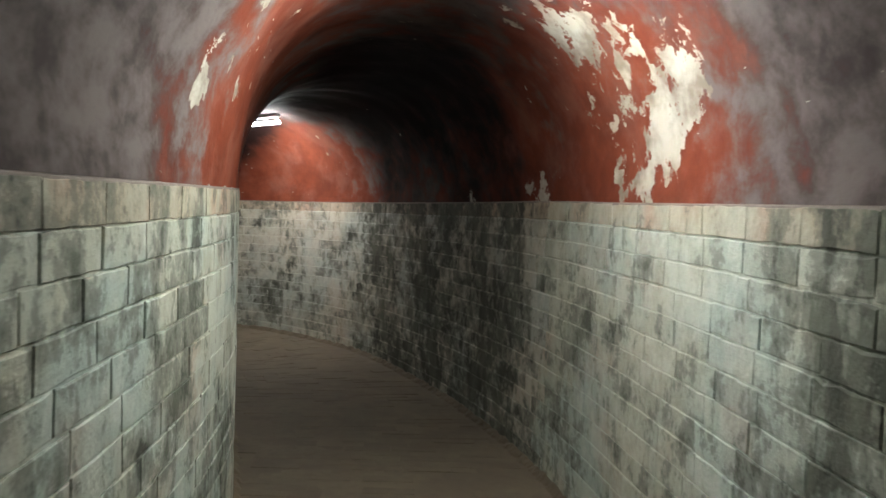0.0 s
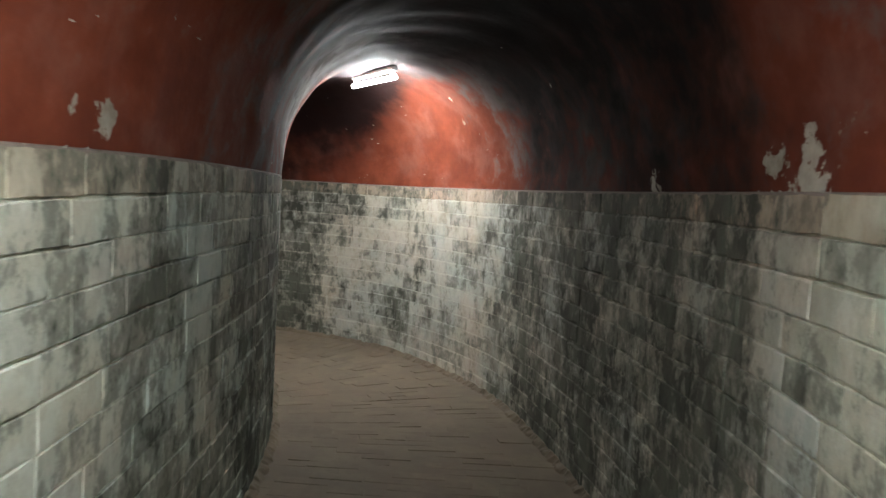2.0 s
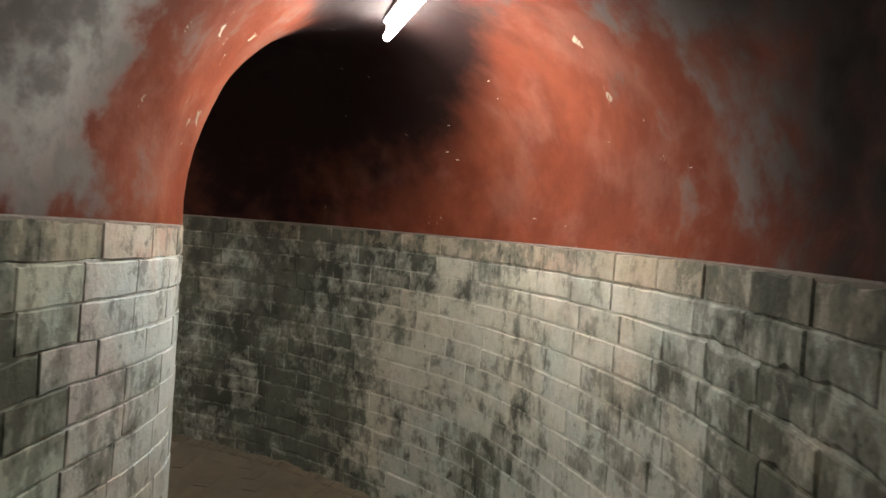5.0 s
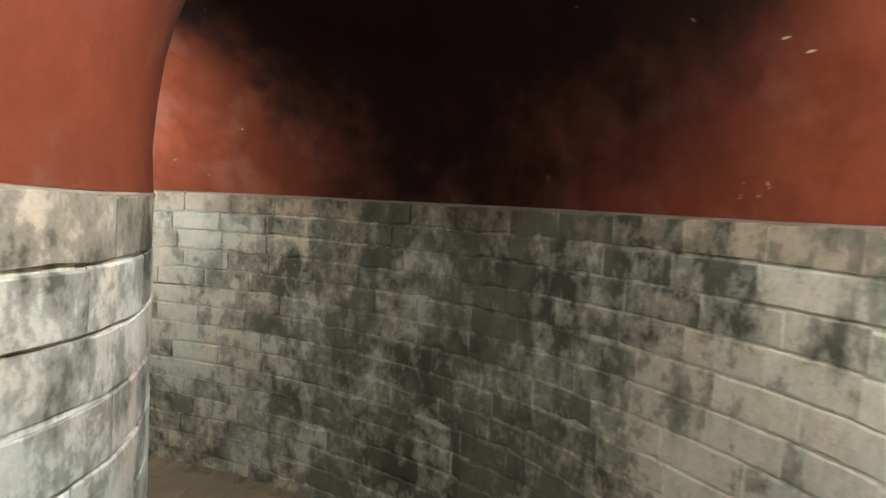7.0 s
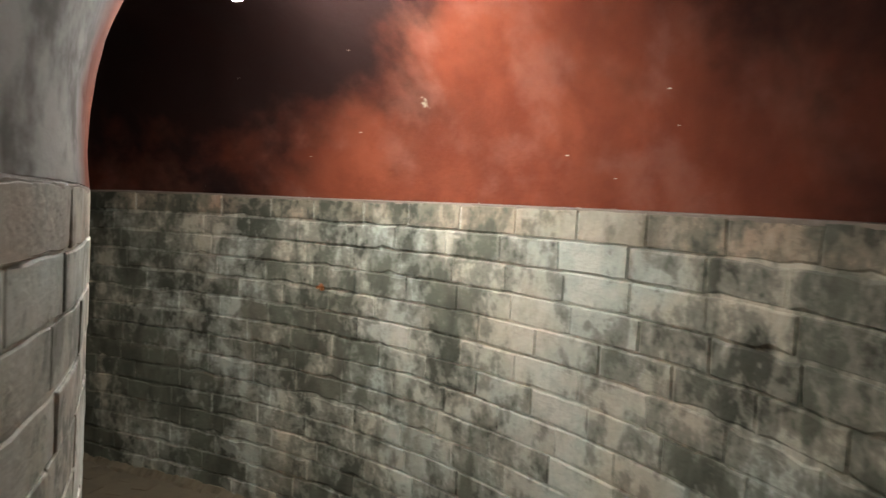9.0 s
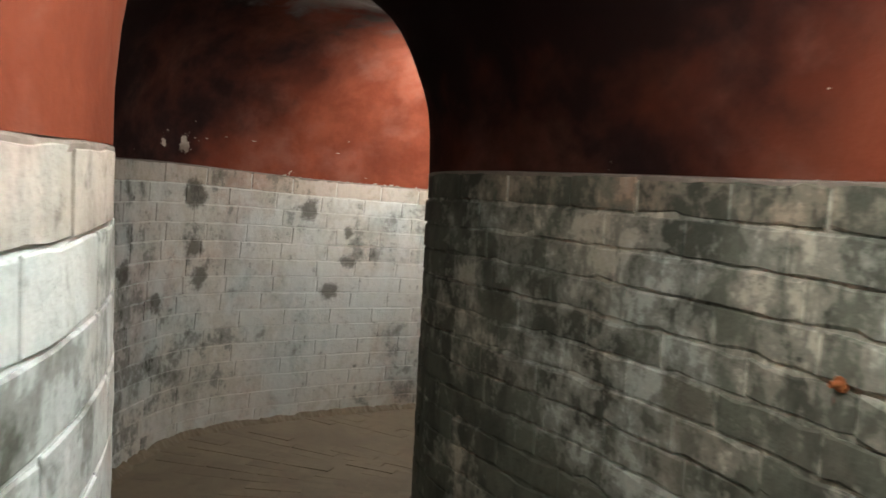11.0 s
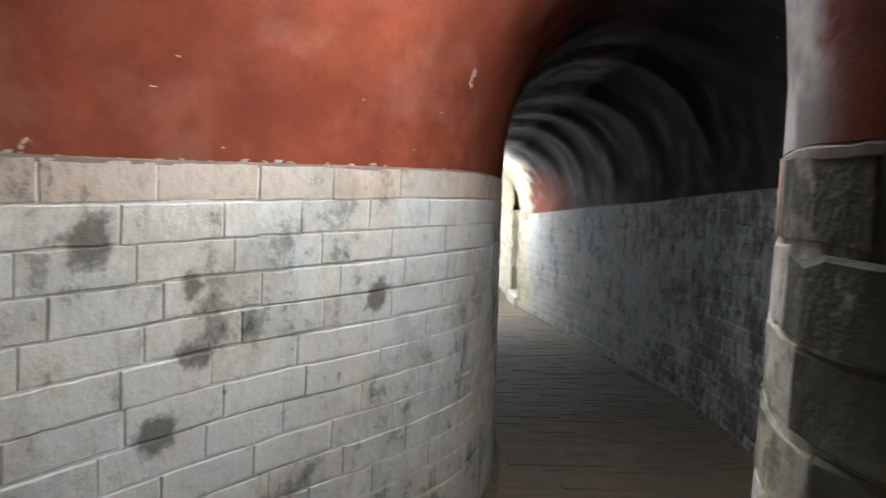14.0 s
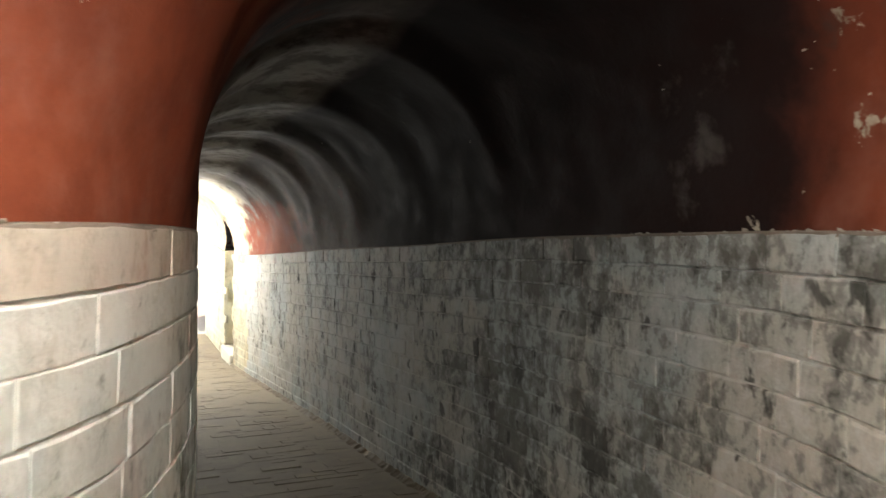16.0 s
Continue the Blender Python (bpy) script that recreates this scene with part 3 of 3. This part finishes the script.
for side, path, runs, word in ((1, RIGHT, RUNS_RIGHT, "right"), (-1, LEFT, RUNS_LEFT, "left")):
    for k, (a, b, mat, label) in enumerate(runs):
        WALLS.append((wall_run(path, side, int(a * STEPS), int(b * STEPS), f"wall_{word}_{k + 1}", label, mat[1], mat not in (STAINED, COOL)), path, side, int(a * STEPS), int(b * STEPS), mat))


# plain wall that closes the tunnel behind
def closing_wall():
    bm = bmesh.new()
    box(bm, LEFT[0, 0] - 0.3, LEFT[0, 1] - 0.25, -0.15, RIGHT[0, 0] + 0.3, LEFT[0, 1] - 0.005, 2.4)
    return tagged(part("wall_south", bm, MORTAR), "plain rendered wall closing the tunnel", "wall", kind="structure")


closing_wall()


# ---------------------------------------------------------------- tube lamps
def tube_lamp(m, label, glow):
    """A twin-ended batten under the crown: tray, two end caps, tube, two holders."""
    lamp = new("tube_lamp")
    bm = bmesh.new()
    box(bm, -0.35, -0.02, 0.04, 0.35, 0.02, 0.068, 0.005)
    part("batten", bm, WHITE_METAL, lamp)
    for sx in (-1, 1):
        bm = bmesh.new()
        box(bm, sx * 0.335 - 0.006, -0.009, 0.0, sx * 0.335 + 0.006, 0.009, 0.046, 0.003)
        part("lamp_holder", bm, WHITE_METAL, lamp)
        bm = bmesh.new()
        rod(bm, (sx * 0.24, 0, 0.064), (sx * 0.24, 0, 0.12), 0.008, 8)
        part("hanger", bm, WHITE_METAL, lamp)
    bm = bmesh.new()
    rod(bm, (-0.36, 0, 0), (0.36, 0, 0), 0.014, 12)
    part("tube", bm, glow, lamp, "glowing white fluorescent tube", True)
    lamp.matrix_world = m
    return tagged(lamp, label, "tube lamp", "tube lamps of the tunnel")


def lamp_at(x, y, z, along, glow=TUBE):
    tilt = math.degrees(math.atan2(along[2], math.hypot(along[0], along[1]))) if len(along) > 2 else 0.0
    turn = math.degrees(math.atan2(along[1], along[0]))
    return tube_lamp(pose(x, y, z, 0, -tilt, turn), "lit white fluorescent tube batten hung under the vault", glow)


lamp_at(0.05, 2.22, 1.96, (-0.05, 1), NEW_TUBE)
lamp_at(-1.66, 7.12, 1.915, (-0.66, 0.75))
lamp_at(-4.97, 7.37, 1.80, (-0.84, -0.54))
lamp_at(-8.17, 5.87, 1.72, (-0.88, 0.45))
lamp_at(-16.6, 5.25, 0.70, (-1, -0.17, -0.1), BRIGHT_TUBE)


# ---------------------------------------------------------------- far end: flat landing, portal, court
def far_end():
    x, y, z = LINE[-1, 0], LINE[-1, 1], LINE[-1, 4]
    ground = bmesh.new()
    box(ground, -80, -60, z - 0.4, x - 0.02, 60, z - 0.01)
    tagged(part("ground", ground, PALE_STONE), "sunlit pale ground beyond the tunnel mouth", "ground", kind="structure")
    bm = bmesh.new()
    box(bm, -26.0, -12, z - 0.01, -25.6, 14, z + 6.0)
    tagged(part("wall_west", bm, PALE_STONE), "sunlit pale wall across the court", "wall", kind="structure")
    bm = bmesh.new()
    box(bm, -21.6, 5.56, z - 0.01, -20.3, 6.0, z + 3.4)
    tagged(part("wall_court", bm, RED_WALL), "red painted wall beside the tunnel mouth", "wall", kind="structure")


far_end()


def side_passage():
    """The unlit recess behind the side doorway, with its stone sill."""
    a, c = RIGHT[DOOR_A], RIGHT[DOOR_B]
    d = Vector((c - a)[:3])
    wide = d.length
    x = Vector((d.x, d.y, 0)).normalized()
    y = Vector((x.y, -x.x, 0))
    m = Matrix((x, y, Vector((0, 0, 1)))).transposed().to_4x4()
    m.translation = Vector(a)
    bm = bmesh.new()
    for q in ((-0.12, 0.245, -0.1, 0.0, 1.2, 2.2), (wide, 0.245, -0.1, wide + 0.12, 1.2, 2.2), (-0.12, 1.2, -0.1, wide + 0.12, 1.32, 2.2), (-0.12, 0.245, 2.2, wide + 0.12, 1.32, 2.3), (-0.12, 0.0, -0.2, wide + 0.12, 1.32, -0.1)):
        box(bm, *q)
    bmesh.ops.transform(bm, matrix=m, verts=bm.verts)
    # walls coloured near-black to stand for the missing light inside
    tagged(part("wall_passage", bm, PASSAGE_DARK), "unlit side passage, its darkness painted near-black", "passage", kind="structure")
    bm = bmesh.new()
    box(bm, 0.005, -0.03, -0.1, wide - 0.005, 0.24, 0.12, 0.012)
    bmesh.ops.transform(bm, matrix=m, verts=bm.verts)
    tagged(part("door_sill", bm, PALE_STONE), "worn pale stone sill of the side doorway", "sill", kind="structure")


side_passage()


# ---------------------------------------------------------------- ragged plaster lip and dust at the wall's foot
def strip_along(name, path, side, profile, wobble, material, label, category, step=2, seed=0.0):
    """A ragged moulding along a wall; profile of (out from the face, height), each point wandering by wobble."""
    nrm = outward(path, side)
    verts, faces, n = [], [], len(profile)
    fine = []
    for i in range(0, len(path) - STEPS, 1):
        for k in range(step):
            f = k / step
            fine.append((*(path[i] * (1 - f) + path[i + 1] * f), *(nrm[i] * (1 - f) + nrm[i + 1] * f)))
    for x, y, z, nx, ny in fine:
        for j, (o, h) in enumerate(profile):
            q = Vector((x * 16, y * 16, seed + j * 1.7))
            w = noise.noise(q) + 0.6 * noise.noise(q * 3.1)
            oo, hh = o + wobble[0] * w * (0 < j < n - 1), h + wobble[1] * w * (0 < j < n - 1)
            verts.append((x - nx * oo, y - ny * oo, z + hh))
    for i in range(len(fine) - 1):
        for j in range(n):
            a, c = i * n + j, i * n + (j + 1) % n
            faces.append((a, c, c + n, a + n))
    faces += [tuple(range(n)), tuple(range(len(verts) - n, len(verts)))]
    return tagged(new(name, mesh_of(name, verts, faces, material)), label, category, kind="structure")


LIP_LIME = earthy("lip_plaster", (0.30, 0.25, 0.21), (0.19, 0.155, 0.125), 9.0)
LIP = [(-0.03, DADO - 0.02), (-0.002, DADO - 0.012), (-0.0015, DADO - 0.004), (-0.006, DADO + 0.001), (-0.03, DADO + 0.002)]
DUST = [(-0.02, -0.02), (-0.02, 0.03), (0.003, 0.024), (0.025, 0.004), (0.05, -0.02)]
for path, side, word in ((RIGHT, 1, "right"), (LEFT, -1, "left")):
    strip_along("trim_" + word, path, side, LIP, (0.002, 0.003), LIP_LIME, "ragged grey plaster lip along the top of the brickwork", "trim", 3, 2.0 * side)
    strip_along("baseboard_" + word, path, side, DUST, (0.012, 0.010), EARTH, "brown dust heaped along the foot of the wall", "dust ridge", 2, 5.0 * side)


# ---------------------------------------------------------------- chips, flecks, iron plug
def lump(bm, m, sx, sy, sz, rnd):
    """A broken bit of plaster: a squashed icosphere with knocked corners."""
    vs = bmesh.ops.create_icosphere(bm, subdivisions=1, radius=0.5)["verts"]
    for v in vs:
        v.co *= rnd.uniform(0.65, 1.15)
        v.co = Vector((v.co.x * sx, v.co.y * sy, max(0.0, (v.co.z + 0.35) * sz)))
    bmesh.ops.transform(bm, matrix=m, verts=vs)


def plaster_chip(path, side, s, size, rnd):
    """A chip standing on the ledge at the top of the brickwork."""
    i = s * STEPS
    at = Vector([float(np.interp(i, range(len(path)), path[:, j])) for j in range(3)])
    n = outward(path, side)[int(i)]
    turn = math.degrees(math.atan2(n[1], n[0])) - 90
    bm = bmesh.new()
    lump(bm, pose(0, 0, 0, 0, 0, rnd.uniform(-15, 15)), size, 0.016, size * rnd.uniform(0.18, 0.4), rnd)
    ob = part("plaster_chip", bm, CHIP)
    ob.matrix_world = pose(at.x + n[0] * 0.008, at.y + n[1] * 0.008, at.z + DADO - 0.003, 0, 0, turn)
    tagged(ob, "small broken white plaster chip on the brick ledge", "plaster chip", "plaster chips on the ledge")


chips = random.Random(33)
for path, side, spots in ((RIGHT, 1, (4.0, 4.15, 4.3, 7.9, 12.4, 14.15, 23.3, 23.9, 24.05, 24.5, 25.1)), (LEFT, -1, (3.3, 3.45, 20.9, 21.4, 22.4))):
    for s in spots:
        plaster_chip(path, side, s, chips.uniform(0.02, 0.045), chips)
for path, side, a, b, count in ((RIGHT, 1, 23.1, 25.2, 22), (LEFT, -1, 20.4, 23.8, 26), (LEFT, -1, 2.2, 3.6, 8), (RIGHT, 1, 3.6, 4.6, 8)):
    for k in range(count):
        plaster_chip(path, side, chips.uniform(a, b), chips.uniform(0.012, 0.05), chips)


def flecks():
    """Nicks where the red paint has come off the vault: thin slivers, by station, turn, spread and number."""
    rnd = random.Random(12)
    me, w = ceiling.data, 31
    shapes = []
    for k in range(6):
        bm = bmesh.new()
        n = rnd.randrange(5, 9)
        ring = [bm.verts.new((0.5 * math.cos(j * 2 * math.pi / n) * rnd.uniform(0.6, 1.1), 0.5 * math.sin(j * 2 * math.pi / n) * rnd.uniform(0.5, 1.1), 0)) for j in range(n)]
        face = bm.faces.new(ring)
        up = bmesh.ops.extrude_face_region(bm, geom=[face])["geom"]
        for v in up:
            if isinstance(v, bmesh.types.BMVert):
                v.co = Vector((v.co.x * 0.85, v.co.y * 0.85, 0.12))
        mesh = bpy.data.meshes.new("fleck")
        bmesh.ops.recalc_face_normals(bm, faces=bm.faces)
        bm.to_mesh(mesh)
        bm.free()
        mesh.materials.append(CHIP)
        shapes.append(mesh)
    for s, u, ds, du, count in ((13.7, 0.10, 0.2, 0.04, 2), (14.3, 0.08, 0.2, 0.03, 1), (12.3, 0.06, 0.35, 0.02, 4), (19.8, 0.93, 0.6, 0.02, 8), (22.6, 0.90, 0.8, 0.06, 6),
                                (5.6, 0.82, 0.3, 0.06, 10), (3.2, 0.85, 0.5, 0.08, 10), (2.6, 0.2, 0.4, 0.1, 14), (23.7, 0.12, 0.4, 0.05, 10), (8.6, 0.12, 0.5, 0.08, 8)):
        for k in range(count):
            i = min(len(LINE) - 2, max(0, int((s + rnd.gauss(0, ds)) * STEPS)))
            j = min(29, max(1, round((u + rnd.gauss(0, du)) * 30)))
            a, c, d = (me.vertices[q].co for q in (i * w + j, i * w + j + 1, (i + 1) * w + j))
            f, g = rnd.random(), rnd.random() * 0.9
            p = a + (c - a) * f * 0.9 + (d - a) * g * (1 - f * 0.5)
            t = (d - a).normalized()
            mid = (RIGHT[i] + LEFT[i]) / 2
            n = (c - a).cross(t).normalized()
            if n.dot(Vector((mid[0], mid[1], mid[2] + DADO)) - p) < 0:
                n = -n
            m = Matrix((t, n.cross(t), n)).transposed().to_4x4()
            m.translation = p - n * 0.0005
            ob = new("fleck", shapes[rnd.randrange(6)])
            ob.parent = ceiling
            size = rnd.uniform(0.004, 0.012)
            ob.matrix_basis = m @ Matrix.Diagonal((size * rnd.uniform(1.0, 3.5), size * 0.6, 0.012, 1))


flecks()


def iron_plug():
    """A rusty stub of iron left in the brickwork, with a washer."""
    plug = new("iron_plug")
    bm = bmesh.new()
    bmesh.ops.create_cone(bm, cap_ends=True, segments=10, radius1=0.016, radius2=0.014, depth=0.006)
    part("washer", bm, RUST, plug)
    bm = bmesh.new()
    bmesh.ops.create_cone(bm, cap_ends=True, segments=8, radius1=0.008, radius2=0.006, depth=0.03, matrix=Matrix.Translation((0, 0, 0.008)))
    part("stub", bm, RUST, plug)
    i = 14 * STEPS
    n = outward(RIGHT, 1)[i]
    p = RIGHT[i]
    plug.matrix_world = look((p[0] - n[0] * 0.001, p[1] - n[1] * 0.001, p[2] + 0.94), (p[0] + n[0], p[1] + n[1], p[2] + 0.94))
    tagged(plug, "rusty orange iron stub in the brick wall", "iron stub")


iron_plug()


# ---------------------------------------------------------------- bricks, one by one
def brick_mesh(k, material, length, height, sag, rough, topmost, flush):
    """A worn brick, its upper arris rounded off more than the lower, bowed by sag to follow the curve of its wall; rough bricks have bites out of their edges."""
    rnd = random.Random(500 + k)
    lx, lz = length / 2, height / 2
    top, low, end = 0.0030 + 0.0022 * rnd.random(), 0.0010 + 0.0010 * rnd.random(), 0.0012 + 0.001 * rnd.random()
    top = 0.0012 if topmost else 0.6 * top if flush else top
    cols = 5
    bites = [rnd.uniform(0.004, 0.011) if rough and rnd.random() < 0.22 else 0.0 for j in range(2 * cols + 2)]
    spans = sorted([0.0, 1.0] + [(j + rnd.uniform(-0.3, 0.3)) / cols for j in range(1, cols)])
    pts = [(-lx + 2 * lx * f, -lz) for f in spans] + [(lx - 2 * lx * f, lz) for f in spans]
    n = len(pts)
    wander = [(rnd.uniform(-0.0012, 0.0012), rnd.uniform(-0.0022, 0.0018)) for p in pts]
    verts, faces = [], []
    for ring in range(3):
        for (px, pz), (jx, jz), bite in zip(pts, wander, bites):
            cut = top if pz > 0 else low
            bow = sag * (1 - (px / lx) ** 2)
            x = px + (jx if ring else 0) - (math.copysign(end, px) if ring == 2 and abs(px) > 0.99 * lx else 0)
            z = pz + (jz if ring else 0) - (math.copysign(cut + bite, pz) if ring == 2 else 0)
            y = (0.028, 0.8 * cut + 0.6 * bite, rnd.uniform(-0.0012, 0.0012))[ring]
            verts.append((x, y + bow, z))
    for r in range(2):
        for j in range(n):
            a, b = r * n + j, r * n + (j + 1) % n
            faces.append((a, b, b + n, a + n))
    o = 2 * n
    for j in range(cols):
        faces.append((o + j, o + j + 1, o + 2 * cols - j, o + 2 * cols + 1 - j))
    return mesh_of("brick", verts, faces, material)


LENGTH, BED, HEAD = 0.266, 0.0072, 0.0042
SHAPES = {}


def lay_bricks(path, side, runs, rnd):
    """All courses of one side; each brick goes to the run of wall in which its middle lies."""
    seg = np.linalg.norm(np.diff(path[:, :2], axis=0), axis=1)
    arc = np.concatenate([[0], np.cumsum(seg)])
    end = arc[runs[-1][2]]
    at = lambda s: Vector([float(np.interp(s, arc, path[:, j])) for j in range(3)])
    for c in range(COURSES):
        s = -(c % 2) * LENGTH / 2 + 0.03 * math.sin(c * 2.3)
        while s < end - 0.12:
            u = max(s, 0.0)
            s += LENGTH * rnd.choice((1.0, 1.0, 0.97, 1.04, 0.9))
            v = min(s, end)
            if v - u < 0.06:
                continue
            home = [(w, m) for w, a, b, m in runs if arc[a] - 0.02 <= (u + v) / 2 <= arc[b] + 0.02]
            if not home:
                continue
            wall, material = home[0]
            pu, pv, pm = at(u), at(v), at((u + v) / 2)
            d = pv - pu
            x = d.normalized() * (1 if side < 0 else -1)
            y = Vector((0, 0, 1)).cross(x).normalized()
            z = x.cross(y)
            sag = round((pm - (pu + pv) / 2).dot(y) / 0.0025) * 0.0025
            size = round((v - u) / 0.013) * 0.013
            material = material[2] if c == COURSES - 1 else material[0]
            place = float(np.interp((u + v) / 2, arc, range(len(path)))) / STEPS
            mould = mould_at(side, place, (c + 0.5) * COURSE)
            rough = mould > 0.45
            flush = not material.name.startswith(("stained", "cool"))
            key = (material.name, size, sag, rough, rnd.randrange(4))
            if key not in SHAPES:
                SHAPES[key] = brick_mesh(len(SHAPES), material, size - (0.6 * HEAD if flush else HEAD), COURSE - (0.8 * BED if flush else BED), sag, rough, c == COURSES - 1, flush)
            wave = 0.0035 * noise.noise(Vector((2.0 * u, 0.6 * c, 9.0 * side))) if c < COURSES - 1 else 0.0
            m = Matrix((x, y, z)).transposed().to_4x4()
            m.translation = (pu + pv) / 2 + Vector((0, 0, (c + 0.5) * COURSE - 0.004 + wave)) + y * rnd.uniform(-0.0012, 0.0016) * (2.0 if rough else 1.0) + z * rnd.uniform(-0.001, 0.001)
            ob = new("brick", SHAPES[key])
            ob["mould"] = mould
            ob.parent = wall
            ob.matrix_basis = m @ pose(0, 0, 0, rnd.gauss(0, 0.2), rnd.gauss(0, 0.2), rnd.gauss(0, 0.2))


brick_random = random.Random(7)
lay_bricks(RIGHT, 1, [(w, a, b, m) for w, path, side, a, b, m in WALLS if side == 1], brick_random)
lay_bricks(LEFT, -1, [(w, a, b, m) for w, path, side, a, b, m in WALLS if side == -1], brick_random)


# ---------------------------------------------------------------- floor bricks
def lay_pavers():
    """Bricks on edge laid across the way; those of the first bend are parts, the rest one mesh."""
    mids = (RIGHT + LEFT) / 2
    arc = np.concatenate([[0], np.cumsum(np.linalg.norm(np.diff(mids[:, :2], axis=0), axis=1))])
    rnd = random.Random(21)
    row, length, count, single = 0.078, 0.235, 0, None
    meshes = []
    for k in range(5):
        bm = bmesh.new()
        box(bm, -length / 2 + 0.003, -row / 2 + 0.0025, -0.02, length / 2 - 0.002, row / 2 - 0.0025, 0.0)
        for v in bm.verts:
            v.co += Vector((rnd.uniform(-0.003, 0.003), rnd.uniform(-0.003, 0.003), 0))
            if v.co.z > -0.01:
                v.co.xy *= 0.985
        me = bpy.data.meshes.new("paver")
        bmesh.ops.recalc_face_normals(bm, faces=bm.faces)
        bm.to_mesh(me)
        bm.free()
        me.materials.append(PAVER)
        meshes.append(me)
    lo, hi = arc[int(5.2 * STEPS)], arc[int(8.4 * STEPS)]
    verts, faces = [], []
    s, i = 0.4, 0
    while s < arc[-1] - 0.1:
        r = Vector([float(np.interp(s, arc, RIGHT[:, j])) for j in range(3)])
        l = Vector([float(np.interp(s, arc, LEFT[:, j])) for j in range(3)])
        ahead = Vector([float(np.interp(s + 0.05, arc, mids[:, j]) - np.interp(s - 0.05, arc, mids[:, j])) for j in range(3)]).normalized()
        across = (r - l).normalized()
        up = across.cross(ahead).normalized()
        if up.z < 0:
            up = -up
        width = (r - l).length
        x = (i % 2) * length / 2 - rnd.uniform(0.0, 0.05)
        while x < width - 0.5 * length:
            mid = l + across * (x + length / 2) + up * (-0.003 + rnd.uniform(-0.004, 0.0015))
            m = Matrix((across, up.cross(across), up)).transposed().to_4x4()
            m.translation = mid
            m = m @ pose(0, 0, 0, rnd.gauss(0, 0.8), rnd.gauss(0, 0.5), rnd.gauss(0, 0.8))
            me = meshes[rnd.randrange(5)]
            if lo < s < hi and count < 300:
                ob = new("paver", me)
                ob.parent = floor
                ob.matrix_basis = m
                count += 1
            else:
                o = len(verts)
                verts += [tuple(m @ v.co) for v in me.vertices]
                faces += [tuple(o + q for q in p.vertices) for p in me.polygons]
            x += length
        s += row
        i += 1
    rest = bpy.data.meshes.new("pavers")
    rest.from_pydata(verts, [], faces)
    rest.materials.append(PAVER)
    ob = new("pavers", rest)
    ob.parent = floor
    tagged(ob, kind="stuff")


lay_pavers()
